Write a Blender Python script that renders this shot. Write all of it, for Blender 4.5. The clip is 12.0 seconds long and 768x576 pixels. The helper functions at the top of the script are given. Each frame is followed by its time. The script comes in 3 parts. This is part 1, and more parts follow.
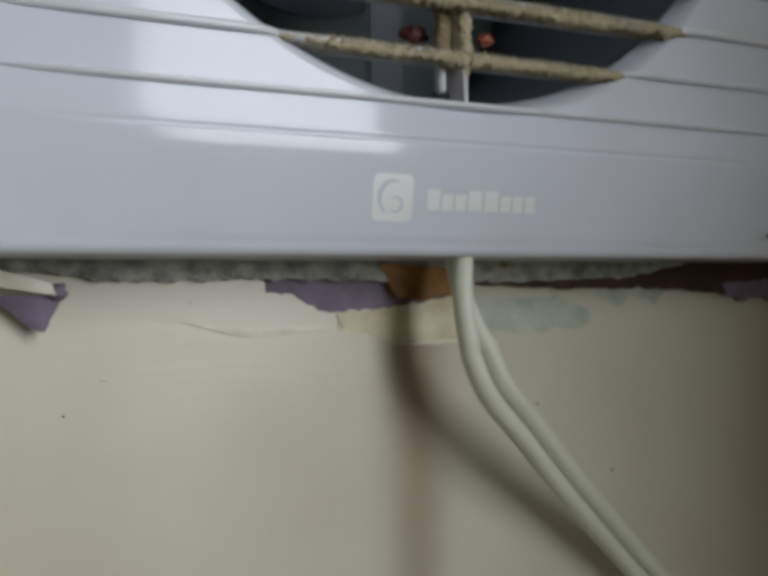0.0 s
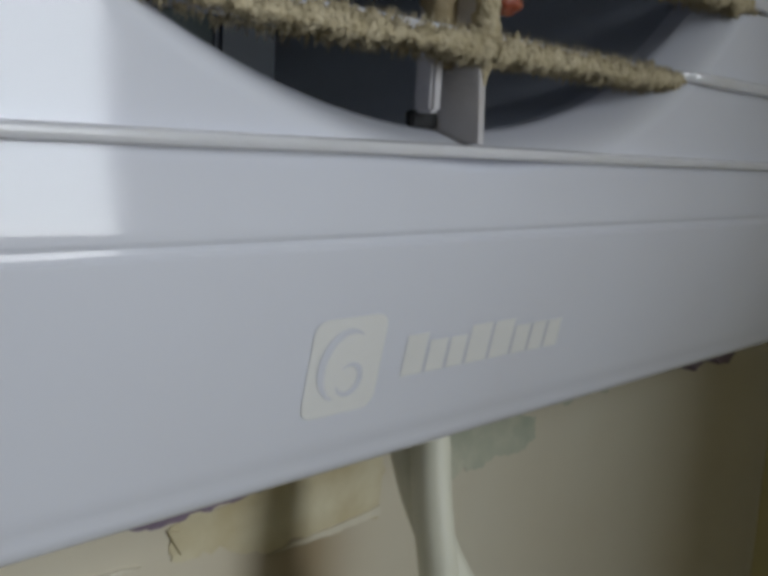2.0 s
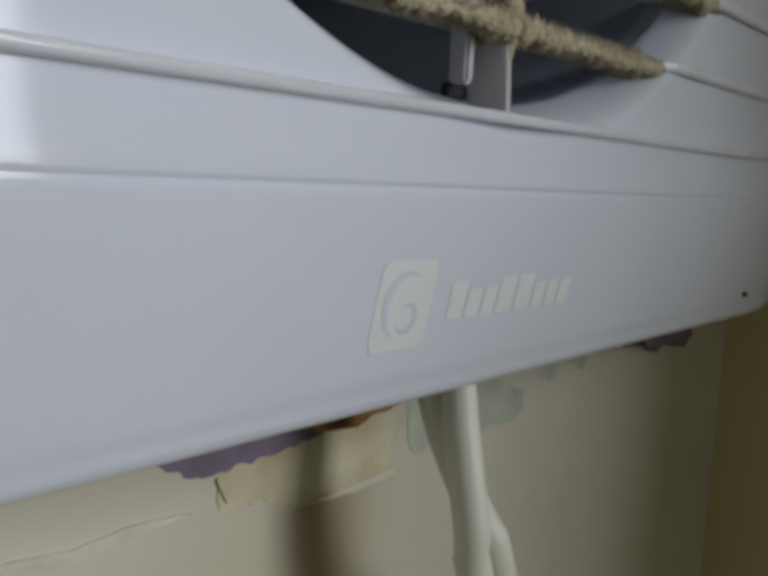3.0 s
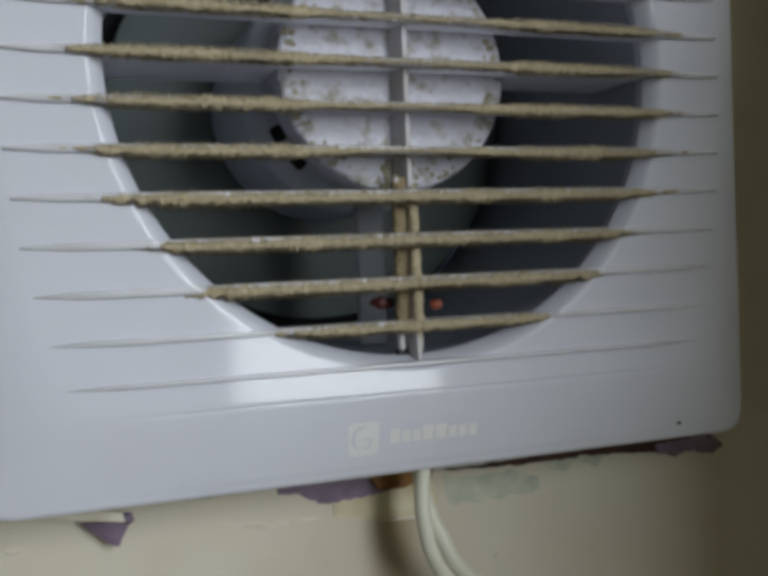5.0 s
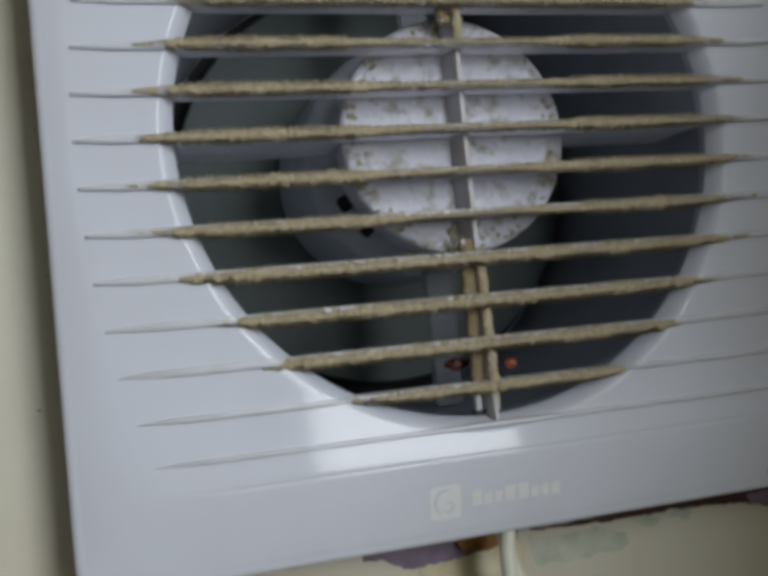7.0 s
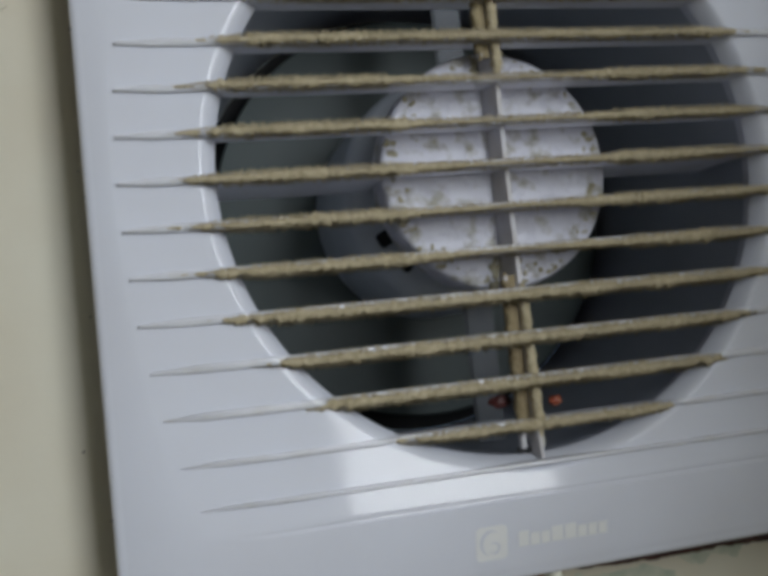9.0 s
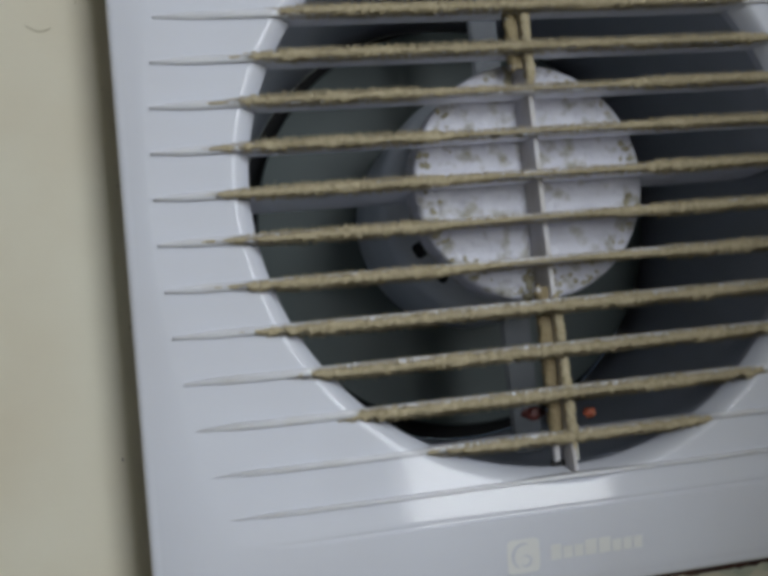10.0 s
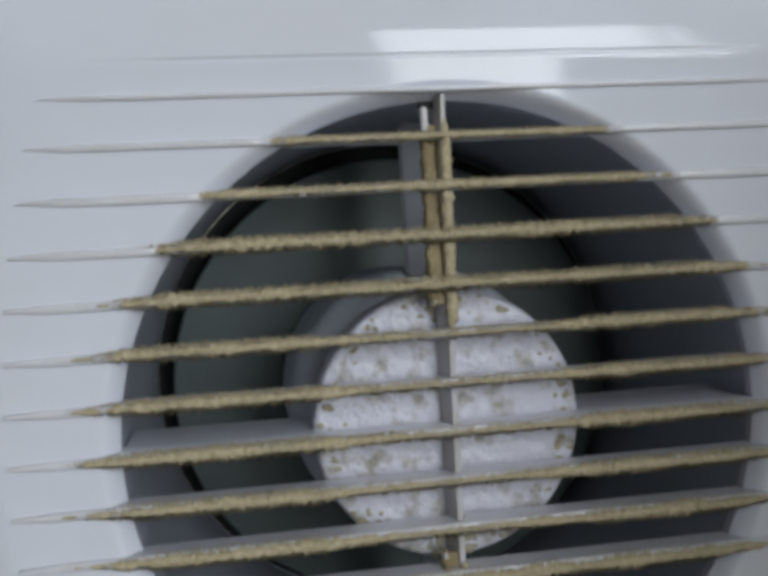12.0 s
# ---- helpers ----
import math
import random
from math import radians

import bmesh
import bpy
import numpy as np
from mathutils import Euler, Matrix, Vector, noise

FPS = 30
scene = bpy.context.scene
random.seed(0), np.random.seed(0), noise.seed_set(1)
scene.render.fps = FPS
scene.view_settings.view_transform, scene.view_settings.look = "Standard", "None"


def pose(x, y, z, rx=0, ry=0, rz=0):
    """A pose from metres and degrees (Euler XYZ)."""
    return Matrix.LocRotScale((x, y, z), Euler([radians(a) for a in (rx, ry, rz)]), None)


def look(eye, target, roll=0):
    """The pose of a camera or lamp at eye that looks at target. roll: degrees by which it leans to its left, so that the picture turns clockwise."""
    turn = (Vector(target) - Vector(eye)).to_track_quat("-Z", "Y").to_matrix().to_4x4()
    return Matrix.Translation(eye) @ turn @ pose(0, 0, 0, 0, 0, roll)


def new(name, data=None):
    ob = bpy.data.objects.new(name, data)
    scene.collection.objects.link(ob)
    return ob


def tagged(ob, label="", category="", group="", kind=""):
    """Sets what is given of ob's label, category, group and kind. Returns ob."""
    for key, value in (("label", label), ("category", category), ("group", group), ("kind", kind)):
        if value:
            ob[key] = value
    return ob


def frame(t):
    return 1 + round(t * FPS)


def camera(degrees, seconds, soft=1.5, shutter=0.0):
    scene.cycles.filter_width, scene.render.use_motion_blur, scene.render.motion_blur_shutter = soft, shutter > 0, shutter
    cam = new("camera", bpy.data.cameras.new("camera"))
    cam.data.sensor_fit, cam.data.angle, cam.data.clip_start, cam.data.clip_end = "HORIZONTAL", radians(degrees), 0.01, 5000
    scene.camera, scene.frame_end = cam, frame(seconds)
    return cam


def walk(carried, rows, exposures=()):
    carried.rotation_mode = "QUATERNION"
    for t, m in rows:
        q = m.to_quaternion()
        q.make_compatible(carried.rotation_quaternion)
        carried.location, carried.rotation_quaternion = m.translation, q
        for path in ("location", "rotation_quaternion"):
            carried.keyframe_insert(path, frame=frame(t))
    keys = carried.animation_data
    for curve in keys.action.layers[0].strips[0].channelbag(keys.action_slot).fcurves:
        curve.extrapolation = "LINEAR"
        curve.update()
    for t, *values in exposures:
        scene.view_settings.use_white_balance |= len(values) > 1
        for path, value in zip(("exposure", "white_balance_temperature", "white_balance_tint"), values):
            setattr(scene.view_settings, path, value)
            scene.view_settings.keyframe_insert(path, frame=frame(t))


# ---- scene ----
cam = camera(45.39, 12.0, soft=4.5)
PATH = [
    (0, look((-0.0898, -0.1688, 1.8895), (-0.0050, 0.0050, 1.8920), -0.86)),
    (0.5, look((-0.0878, -0.1316, 1.8993), (0.0135, 0.0355, 1.8998), 0.72)),
    (1, look((-0.0830, -0.1012, 1.9138), (0.0302, 0.0603, 1.9107), 1.70)),
    (1.5, look((-0.0734, -0.0843, 1.9238), (0.0577, 0.0622, 1.9030), 1.95)),
    (2, look((-0.0662, -0.0736, 1.9259), (0.0753, 0.0615, 1.8944), 3.33)),
    (2.5, look((-0.0797, -0.0672, 1.9230), (0.0764, 0.0521, 1.8969), 4.86)),
    (3, look((-0.0801, -0.0710, 1.9193), (0.0725, 0.0515, 1.8950), 3.11)),
    (3.2, look((-0.0772, -0.0820, 1.9168), (0.0648, 0.0509, 1.8898), 2.45)),
    (4.8, look((-0.0863, -0.2235, 1.9480), (-0.0053, -0.0400, 1.9412), -2.40)),
    (5, look((-0.0890, -0.2332, 1.9505), (-0.0181, -0.0455, 1.9451), -2.30)),
    (5.5, look((-0.0912, -0.2338, 1.9409), (-0.0312, -0.0431, 1.9449), -3.46)),
    (6, look((-0.0889, -0.2347, 1.9481), (-0.0320, -0.0424, 1.9557), -4.22)),
    (6.5, look((-0.0901, -0.2353, 1.9534), (-0.0321, -0.0437, 1.9583), -4.85)),
    (6.7, look((-0.0894, -0.2360, 1.9525), (-0.0319, -0.0444, 1.9603), -5.29)),
    (8.3, look((-0.0919, -0.2331, 1.9582), (-0.0372, -0.0403, 1.9649), -5.69)),
    (8.5, look((-0.0894, -0.2346, 1.9590), (-0.0371, -0.0413, 1.9665), -5.81)),
    (9, look((-0.0928, -0.2334, 1.9585), (-0.0409, -0.0396, 1.9703), -6.01)),
    (9.5, look((-0.0886, -0.2340, 1.9584), (-0.0402, -0.0396, 1.9685), -6.18)),
    (10, look((-0.0854, -0.2367, 1.9596), (-0.0469, -0.0397, 1.9736), -5.79)),
    (10.5, look((-0.0804, -0.2383, 1.9832), (-0.0409, -0.0417, 2.0005), -5.09)),
    (11, look((-0.0512, -0.2325, 1.9946), (-0.0180, -0.0329, 2.0038), -5.75)),
    (11.5, look((-0.0342, -0.2222, 2.0349), (-0.0083, -0.0237, 2.0268), -4.43)),
    (12, look((-0.0452, -0.2175, 2.0440), (-0.0145, -0.0185, 2.0324), -3.07)),
]
walk(cam, PATH, exposures=[(0.0, -0.02), (1.0, -0.10), (3.0, 0.0), (5.0, 0.02), (6.5, 0.0), (9.0, -0.02), (10.5, 0.03), (12.0, 0.08)])

# ---- world and light ----
WALL_Y = 2.22            # depth of the wall behind the slat fronts, in cm


def c(x, y, z):
    """From the fan's own centimetres (x across, y into the wall from the slat fronts, z up from the hub) to the world."""
    return (x / 100, (y - WALL_Y) / 100, 2.0 + z / 100)


world = bpy.data.worlds.new("world")
scene.world = world
world.use_nodes = True
sky = world.node_tree.nodes.new("ShaderNodeTexSky")
sky.sky_type, sky.sun_disc = "NISHITA", False
sky.sun_elevation, sky.sun_rotation = radians(40), radians(150)
world.node_tree.links.new(sky.outputs[0], world.node_tree.nodes["Background"].inputs[0])
world.node_tree.nodes["Background"].inputs[1].default_value = 0.1
WIN = (0.22, 0.97, 1.80, 3.0)     # window opening: x from, x to, z from, z to
BACK = -1.5                        # the wall with the window
lamp_data = bpy.data.lights.new("window_daylight", "AREA")
lamp_data.shape, lamp_data.size, lamp_data.size_y = "RECTANGLE", WIN[1] - WIN[0], WIN[3] - WIN[2]
lamp_data.energy, lamp_data.color = 24.5, (0.87, 0.925, 0.985)
lamp = new("window_daylight", lamp_data)
lamp.matrix_world = look(((WIN[0] + WIN[1]) / 2, BACK - 0.06, (WIN[2] + WIN[3]) / 2), ((WIN[0] + WIN[1]) / 2, 0, (WIN[2] + WIN[3]) / 2))


# ---- materials ----
def material(name, base, rough, spec=0.5, metal=0.0, dark=None, scale=40.0, amount=0.5, grain=400.0, bump=0.1, bump_depth=0.0004, coat=0.0, low=0.35, high=0.7, glow_through=0.0):
    """A surface with blotches at one scale (towards `dark`) and grain at a finer one."""
    m = bpy.data.materials.new(name)
    m.use_nodes = True
    nt = m.node_tree
    b = nt.nodes["Principled BSDF"]
    b.inputs["Roughness"].default_value, b.inputs["Metallic"].default_value = rough, metal
    b.inputs["Specular IOR Level"].default_value = spec
    b.inputs["Coat Weight"].default_value = coat
    b.inputs["Subsurface Weight"].default_value = glow_through
    b.inputs["Subsurface Radius"].default_value = (1.0, 0.97, 1.06)
    b.inputs["Subsurface Scale"].default_value = 0.006
    b.inputs["Coat Roughness"].default_value = 0.06
    co = nt.nodes.new("ShaderNodeTexCoord")
    n1 = nt.nodes.new("ShaderNodeTexNoise")
    n1.inputs["Scale"].default_value, n1.inputs["Detail"].default_value = scale, 6
    n2 = nt.nodes.new("ShaderNodeTexNoise")
    n2.inputs["Scale"].default_value, n2.inputs["Detail"].default_value = grain, 4
    for n in (n1, n2):
        nt.links.new(co.outputs["Object"], n.inputs["Vector"])
    ramp = nt.nodes.new("ShaderNodeMapRange")
    ramp.inputs["From Min"].default_value, ramp.inputs["From Max"].default_value = low, high
    ramp.inputs["To Max"].default_value = amount
    nt.links.new(n1.outputs["Fac"], ramp.inputs["Value"])
    mix = nt.nodes.new("ShaderNodeMix")
    mix.data_type = "RGBA"
    mix.inputs["A"].default_value = (*base, 1)
    mix.inputs["B"].default_value = (*(dark or [v * 0.7 for v in base]), 1)
    nt.links.new(ramp.outputs["Result"], mix.inputs["Factor"])
    nt.links.new(mix.outputs["Result"], b.inputs["Base Color"])
    bm_ = nt.nodes.new("ShaderNodeBump")
    bm_.inputs["Strength"].default_value, bm_.inputs["Distance"].default_value = bump, bump_depth
    nt.links.new(n2.outputs["Fac"], bm_.inputs["Height"])
    nt.links.new(bm_.outputs["Normal"], b.inputs["Normal"])
    return m


white = material("white_plastic", (0.70, 0.725, 0.80), 0.085, spec=0.36, dark=(0.62, 0.62, 0.66), scale=30, amount=0.35, grain=500, bump=0.03)
slat_white = material("slat_plastic", (0.78, 0.79, 0.88), 0.22, dark=(0.62, 0.58, 0.50), scale=120, amount=0.4, grain=600, bump=0.06, low=0.5, high=0.75, glow_through=0.65)
cap_white = material("dusty_cap_plastic", (0.60, 0.60, 0.66), 0.3, dark=(0.27, 0.25, 0.17), scale=210, amount=0.85, grain=300, bump=0.9, bump_depth=0.0016, low=0.52, high=0.70)
bar_mat = material("dusty_bar_plastic", (0.56, 0.55, 0.58), 0.4, dark=(0.40, 0.36, 0.29), scale=90, amount=0.75, grain=600, bump=0.3, bump_depth=0.0006)
dust = material("felted_dust", (0.60, 0.525, 0.365), 0.95, spec=0.1, dark=(0.40, 0.335, 0.205), scale=700, amount=0.8, grain=1500, bump=0.9, bump_depth=0.0008)
rib_mat = material("dust_browned_plastic", (0.32, 0.26, 0.145), 0.7, dark=(0.17, 0.12, 0.06), scale=120, amount=0.9, grain=700, bump=0.5, bump_depth=0.0008)
crumb_mat = material("olive_grey_dust", (0.42, 0.39, 0.29), 0.95, spec=0.1, dark=(0.25, 0.22, 0.14), scale=300, amount=0.8, grain=900, bump=0.5)
tube_mat = material("grey_tube_plastic", (0.40, 0.43, 0.49), 0.38, dark=(0.33, 0.36, 0.41), scale=30, amount=0.6, grain=400, bump=0.08)
motor_mat = material("grey_motor_plastic", (0.56, 0.60, 0.65), 0.4, dark=(0.44, 0.47, 0.51), scale=60, amount=0.6, grain=400, bump=0.1)
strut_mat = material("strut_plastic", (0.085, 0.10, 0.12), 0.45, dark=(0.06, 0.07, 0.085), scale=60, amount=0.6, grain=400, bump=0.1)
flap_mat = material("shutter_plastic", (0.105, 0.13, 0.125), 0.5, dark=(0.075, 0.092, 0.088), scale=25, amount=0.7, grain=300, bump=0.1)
# Near-black stands in for the shade inside gaps, slots and the duct's end.
black = material("gap_shade_black", (0.008, 0.008, 0.009), 0.7, grain=200)
cable_mat = material("cable_pvc", (0.70, 0.695, 0.58), 0.48, dark=(0.58, 0.57, 0.45), scale=60, amount=0.5, grain=500, bump=0.05)
red_mat = material("rust_red_plastic", (0.30, 0.06, 0.025), 0.5, dark=(0.26, 0.17, 0.09), scale=300, amount=0.8, grain=900, bump=0.4)
maroon = material("maroon_plastic", (0.10, 0.018, 0.014), 0.5, dark=(0.05, 0.012, 0.01), scale=300, amount=0.8, grain=900, bump=0.4)
steel = material("worn_clip_metal", (0.42, 0.41, 0.36), 0.45, metal=0.5, dark=(0.2, 0.18, 0.15), scale=300, amount=0.6)
purple = material("purple_undercoat", (0.22, 0.165, 0.235), 0.6, dark=(0.13, 0.095, 0.13), scale=200, amount=0.8, grain=900, bump=0.4)
brown = material("rust_brown_stain", (0.36, 0.17, 0.03), 0.7, dark=(0.09, 0.035, 0.012), scale=120, amount=0.95, grain=900, bump=0.4)
umber = material("dark_red_gap_filler", (0.06, 0.018, 0.01), 0.7, dark=(0.022, 0.009, 0.007), scale=120, amount=0.9, grain=900, bump=0.5)
mortar = material("grey_mortar", (0.52, 0.52, 0.47), 0.9, spec=0.2, dark=(0.17, 0.17, 0.15), scale=300, amount=0.9, grain=1100, bump=1.0, bump_depth=0.0012)
filler = material("cream_filler", (0.70, 0.65, 0.47), 0.4, dark=(0.42, 0.33, 0.15), scale=110, amount=0.8, grain=500, bump=0.3)
verdigris = material("grey_green_patch", (0.60, 0.60, 0.48), 0.5, dark=(0.36, 0.42, 0.33), scale=150, amount=0.9, grain=800, bump=0.3)
cream = material("cream_flake_paint", (0.74, 0.70, 0.58), 0.4, dark=(0.45, 0.40, 0.28), scale=150, amount=0.5, grain=600, bump=0.2)
print_mat = material("silver_print", (0.90, 0.91, 0.91), 0.3, metal=0.15, dark=(0.84, 0.85, 0.84), grain=800, bump=0.05)
frame_mat = material("window_frame_paint", (0.30, 0.28, 0.26), 0.4)
room_mat = material("room_paint", (0.57, 0.56, 0.53), 0.5, dark=(0.51, 0.50, 0.46), scale=3, grain=300, bump=0.1)
floor_mat = material("floor_tile", (0.58, 0.56, 0.52), 0.3, scale=6)


def wall_paint():
    """Cream gloss paint with brush marks and the brown run below the fan."""
    m = material("cream_wall_paint", (0.685, 0.655, 0.54), 0.32, dark=(0.60, 0.535, 0.405), scale=14, amount=0.9, grain=220, bump=0.1, bump_depth=0.0006)
    nt = m.node_tree
    b = nt.nodes["Principled BSDF"]
    base = b.inputs["Base Color"].links[0].from_socket
    co = nt.nodes.new("ShaderNodeTexCoord")
    sep = nt.nodes.new("ShaderNodeSeparateXYZ")
    nt.links.new(co.outputs["Object"], sep.inputs[0])
    wob = nt.nodes.new("ShaderNodeTexNoise")
    wob.inputs["Scale"].default_value = 35
    nt.links.new(co.outputs["Object"], wob.inputs["Vector"])

    def maths(op, *values):
        n = nt.nodes.new("ShaderNodeMath")
        n.operation = op
        for i, v in enumerate(values):
            if isinstance(v, (int, float)):
                n.inputs[i].default_value = v
            else:
                nt.links.new(v, n.inputs[i])
        return n.outputs[0]

    off = maths("ADD", maths("ADD", sep.outputs["X"], 0.0002), maths("MULTIPLY", maths("SUBTRACT", wob.outputs["Fac"], 0.5), 0.004))
    run = maths("MULTIPLY", off, off)
    run = maths("POWER", 2.718, maths("MULTIPLY", run, -1 / (2 * 0.0046**2)))
    below = nt.nodes.new("ShaderNodeMapRange")
    below.inputs["From Min"].default_value, below.inputs["From Max"].default_value = 1.70, 1.887
    below.inputs["To Min"].default_value, below.inputs["To Max"].default_value = 0.12, 0.7
    nt.links.new(sep.outputs["Z"], below.inputs["Value"])
    mix = nt.nodes.new("ShaderNodeMix")
    mix.data_type = "RGBA"
    mix.inputs["B"].default_value = (0.22, 0.14, 0.05, 1)
    nt.links.new(base, mix.inputs["A"])
    nt.links.new(maths("MULTIPLY", run, below.outputs["Result"]), mix.inputs["Factor"])
    nt.links.new(mix.outputs["Result"], b.inputs["Base Color"])
    stretch = nt.nodes.new("ShaderNodeMapping")
    stretch.inputs["Scale"].default_value = (22, 22, 260)
    nt.links.new(co.outputs["Object"], stretch.inputs["Vector"])
    brush = nt.nodes.new("ShaderNodeTexNoise")
    brush.inputs["Scale"].default_value, brush.inputs["Detail"].default_value = 1.0, 3
    nt.links.new(stretch.outputs["Vector"], brush.inputs["Vector"])
    lay = nt.nodes.new("ShaderNodeBump")
    lay.inputs["Strength"].default_value, lay.inputs["Distance"].default_value = 0.16, 0.0006
    nt.links.new(brush.outputs["Fac"], lay.inputs["Height"])
    nt.links.new(b.inputs["Normal"].links[0].from_socket, lay.inputs["Normal"])
    nt.links.new(lay.outputs["Normal"], b.inputs["Normal"])
    return m


wall_mat = wall_paint()
reveal_mat = material("ochre_reveal_paint", (0.58, 0.50, 0.24), 0.4, dark=(0.46, 0.38, 0.16), scale=12, amount=0.7, grain=250, bump=0.1)


# ---- builders ----
def part(name, verts, faces, mat, parent=None, label="", sharp=35, own=True):
    """One mesh object from vertices in the fan's centimetres."""
    me = bpy.data.meshes.new(name)
    me.from_pydata([c(*v) for v in verts] if own else verts, [], faces)
    me.materials.append(mat)
    fix = bmesh.new()
    fix.from_mesh(me)
    bmesh.ops.recalc_face_normals(fix, faces=fix.faces)
    fix.to_mesh(me)
    fix.free()
    for p in me.polygons:
        p.use_smooth = True
    me.set_sharp_from_angle(angle=radians(sharp))
    ob = new(name, me)
    if parent:
        ob.parent = parent
    if label:
        ob["label"] = label
    return ob


def grid_faces(rows, cols, wrap=False):
    out = []
    for i in range(rows - 1):
        for j in range(cols if wrap else cols - 1):
            k = (j + 1) % cols
            out.append((i * cols + j, i * cols + k, (i + 1) * cols + k, (i + 1) * cols + j))
    return out


def box(x0, x1, y0, y1, z0, z1, bevel=0.0):
    """A box with chamfered edges, as vertices and faces."""
    bm = bmesh.new()
    bmesh.ops.create_cube(bm, size=1, matrix=Matrix.Translation(((x0 + x1) / 2, (y0 + y1) / 2, (z0 + z1) / 2)) @ Matrix.Diagonal((x1 - x0, y1 - y0, z1 - z0, 1)))
    if bevel:
        bmesh.ops.bevel(bm, geom=bm.edges[:], offset=bevel, segments=2, affect="EDGES")
    bm.verts.index_update()
    v, f = [tuple(p.co) for p in bm.verts], [tuple(q.index for q in p.verts) for p in bm.faces]
    bm.free()
    return v, f


def lathe(profile, n=120, cap=False):
    """A ring of rings about the fan's axis from (radius, depth) pairs."""
    v = [(r * math.cos(2 * math.pi * j / n), y, r * math.sin(2 * math.pi * j / n)) for r, y in profile for j in range(n)]
    f = grid_faces(len(profile), n, True)
    if cap:
        f.append(tuple(range((len(profile) - 1) * n, len(profile) * n)))
    return v, f


def join(*pieces):
    v, f = [], []
    for pv, pf in pieces:
        n = len(v)
        v += pv
        f += [tuple(i + n for i in q) for q in pf]
    return v, f


def wobble(x, y, z, size):
    return noise.noise(Vector((x * size, y * size, z * size)))


# ---- the setting ----
def slab(name, x0, x1, y0, y1, z0, z1, mat):
    v, f = box(x0, x1, y0, y1, z0, z1)
    return tagged(part(name, v, f, mat, own=False), kind="structure")


def wall_with_hole():
    """The painted wall, with a round hole for the fan's tube."""
    n, r, d = 96, 0.078, 0.22
    ring = [(math.cos(2 * math.pi * j / n), math.sin(2 * math.pi * j / n)) for j in range(n)]
    v = []
    for y in (0.0, d):
        for k in (1.0, 1.4, 2.4, 6.0):
            for a, b in ring:
                e = max(abs(a), abs(b))
                f = (k - 1) / 5
                v.append(((r * k * a) * (1 - f) + f * a / e * 0.145 if a > 0 else (r * k * a) * (1 - f) + f * a / e * 1.2, y, 2.0 + (r * k * b) * (1 - f) + f * b / e * (1.7 if b > 0 else 2.0)))
    f = grid_faces(4, n, True)
    back = [tuple(reversed([i + 4 * n for i in q])) for q in grid_faces(4, n, True)]
    tube = [(j, (j + 1) % n, (j + 1) % n + 4 * n, j + 4 * n) for j in range(n)]
    return tagged(part("wall_fan", v, f + back + tube, wall_mat, own=False, label="cream gloss-painted wall with peeling old coats below the fan"), category="wall", kind="structure")


wall = wall_with_hole()
slab("wall_reveal_high", 0.138, 0.30, -0.13, 0.22, 2.085, 3.7, reveal_mat)
# Corner is real; the deeper lower step is added unseen to shade the right.
slab("wall_reveal_shade_block", 0.138, 0.30, -0.33, 0.22, 0.0, 2.085, reveal_mat)
slab("wall_right", 0.30, 2.1, -0.12, -0.02, 0.0, 3.7, room_mat)
slab("wall_east", 2.1, 2.2, BACK - 0.1, -0.02, 0.0, 3.7, room_mat)
slab("wall_west", -1.3, -1.2, BACK - 0.1, 0.22, 0.0, 3.7, room_mat)
slab("floor", -1.3, 2.2, BACK - 0.1, 0.22, -0.1, 0.0, floor_mat)
slab("ceiling", -1.3, 2.2, BACK - 0.1, 0.22, 3.7, 3.8, room_mat)
slab("wall_back_low", -1.2, 2.1, BACK - 0.1, BACK, 0.0, WIN[2], room_mat)
slab("wall_back_high", -1.2, 2.1, BACK - 0.1, BACK, WIN[3], 3.7, room_mat)
slab("wall_back_west", -1.2, WIN[0], BACK - 0.1, BACK, WIN[2], WIN[3], room_mat)
slab("wall_back_east", WIN[1], 2.1, BACK - 0.1, BACK, WIN[2], WIN[3], room_mat)


def window():
    root = tagged(new("window_1"), "dark-framed casement window opposite the fan", "window", kind="structure")
    x0, x1, z0, z1 = WIN
    for n, q in (("window_frame", (x0, x0 + 0.03, z0, z1)), ("window_frame", (x1 - 0.03, x1, z0, z1)), ("window_frame", (x0 + 0.03, x1 - 0.03, z0, z0 + 0.03)),
                 ("window_frame", (x0 + 0.03, x1 - 0.03, z1 - 0.03, z1)), ("mullion", (0.835, 0.87, z0 + 0.03, z1 - 0.03))):
        v, f = box(q[0], q[1], BACK - 0.05, BACK - 0.01, q[2], q[3], 0.004)
        part(n, v, f, frame_mat, root, own=False)


window()

# ---- the fan ----
PITCH, HALF, LIP = 1.08, 10.25, 7.67
fan = tagged(new("exhaust_fan"), "white plastic wall exhaust fan with dust-caked grille slats", "exhaust fan")
fan.location = c(0, WALL_Y, -HALF)


def fanpart(name, vf, mat, parent=None, label="", sharp=35):
    ob = part(name, vf[0], vf[1], mat, None, label, sharp)
    ob.parent = parent or fan
    if not parent:
        ob.matrix_parent_inverse = Matrix.Translation(fan.location).inverted()
    return ob


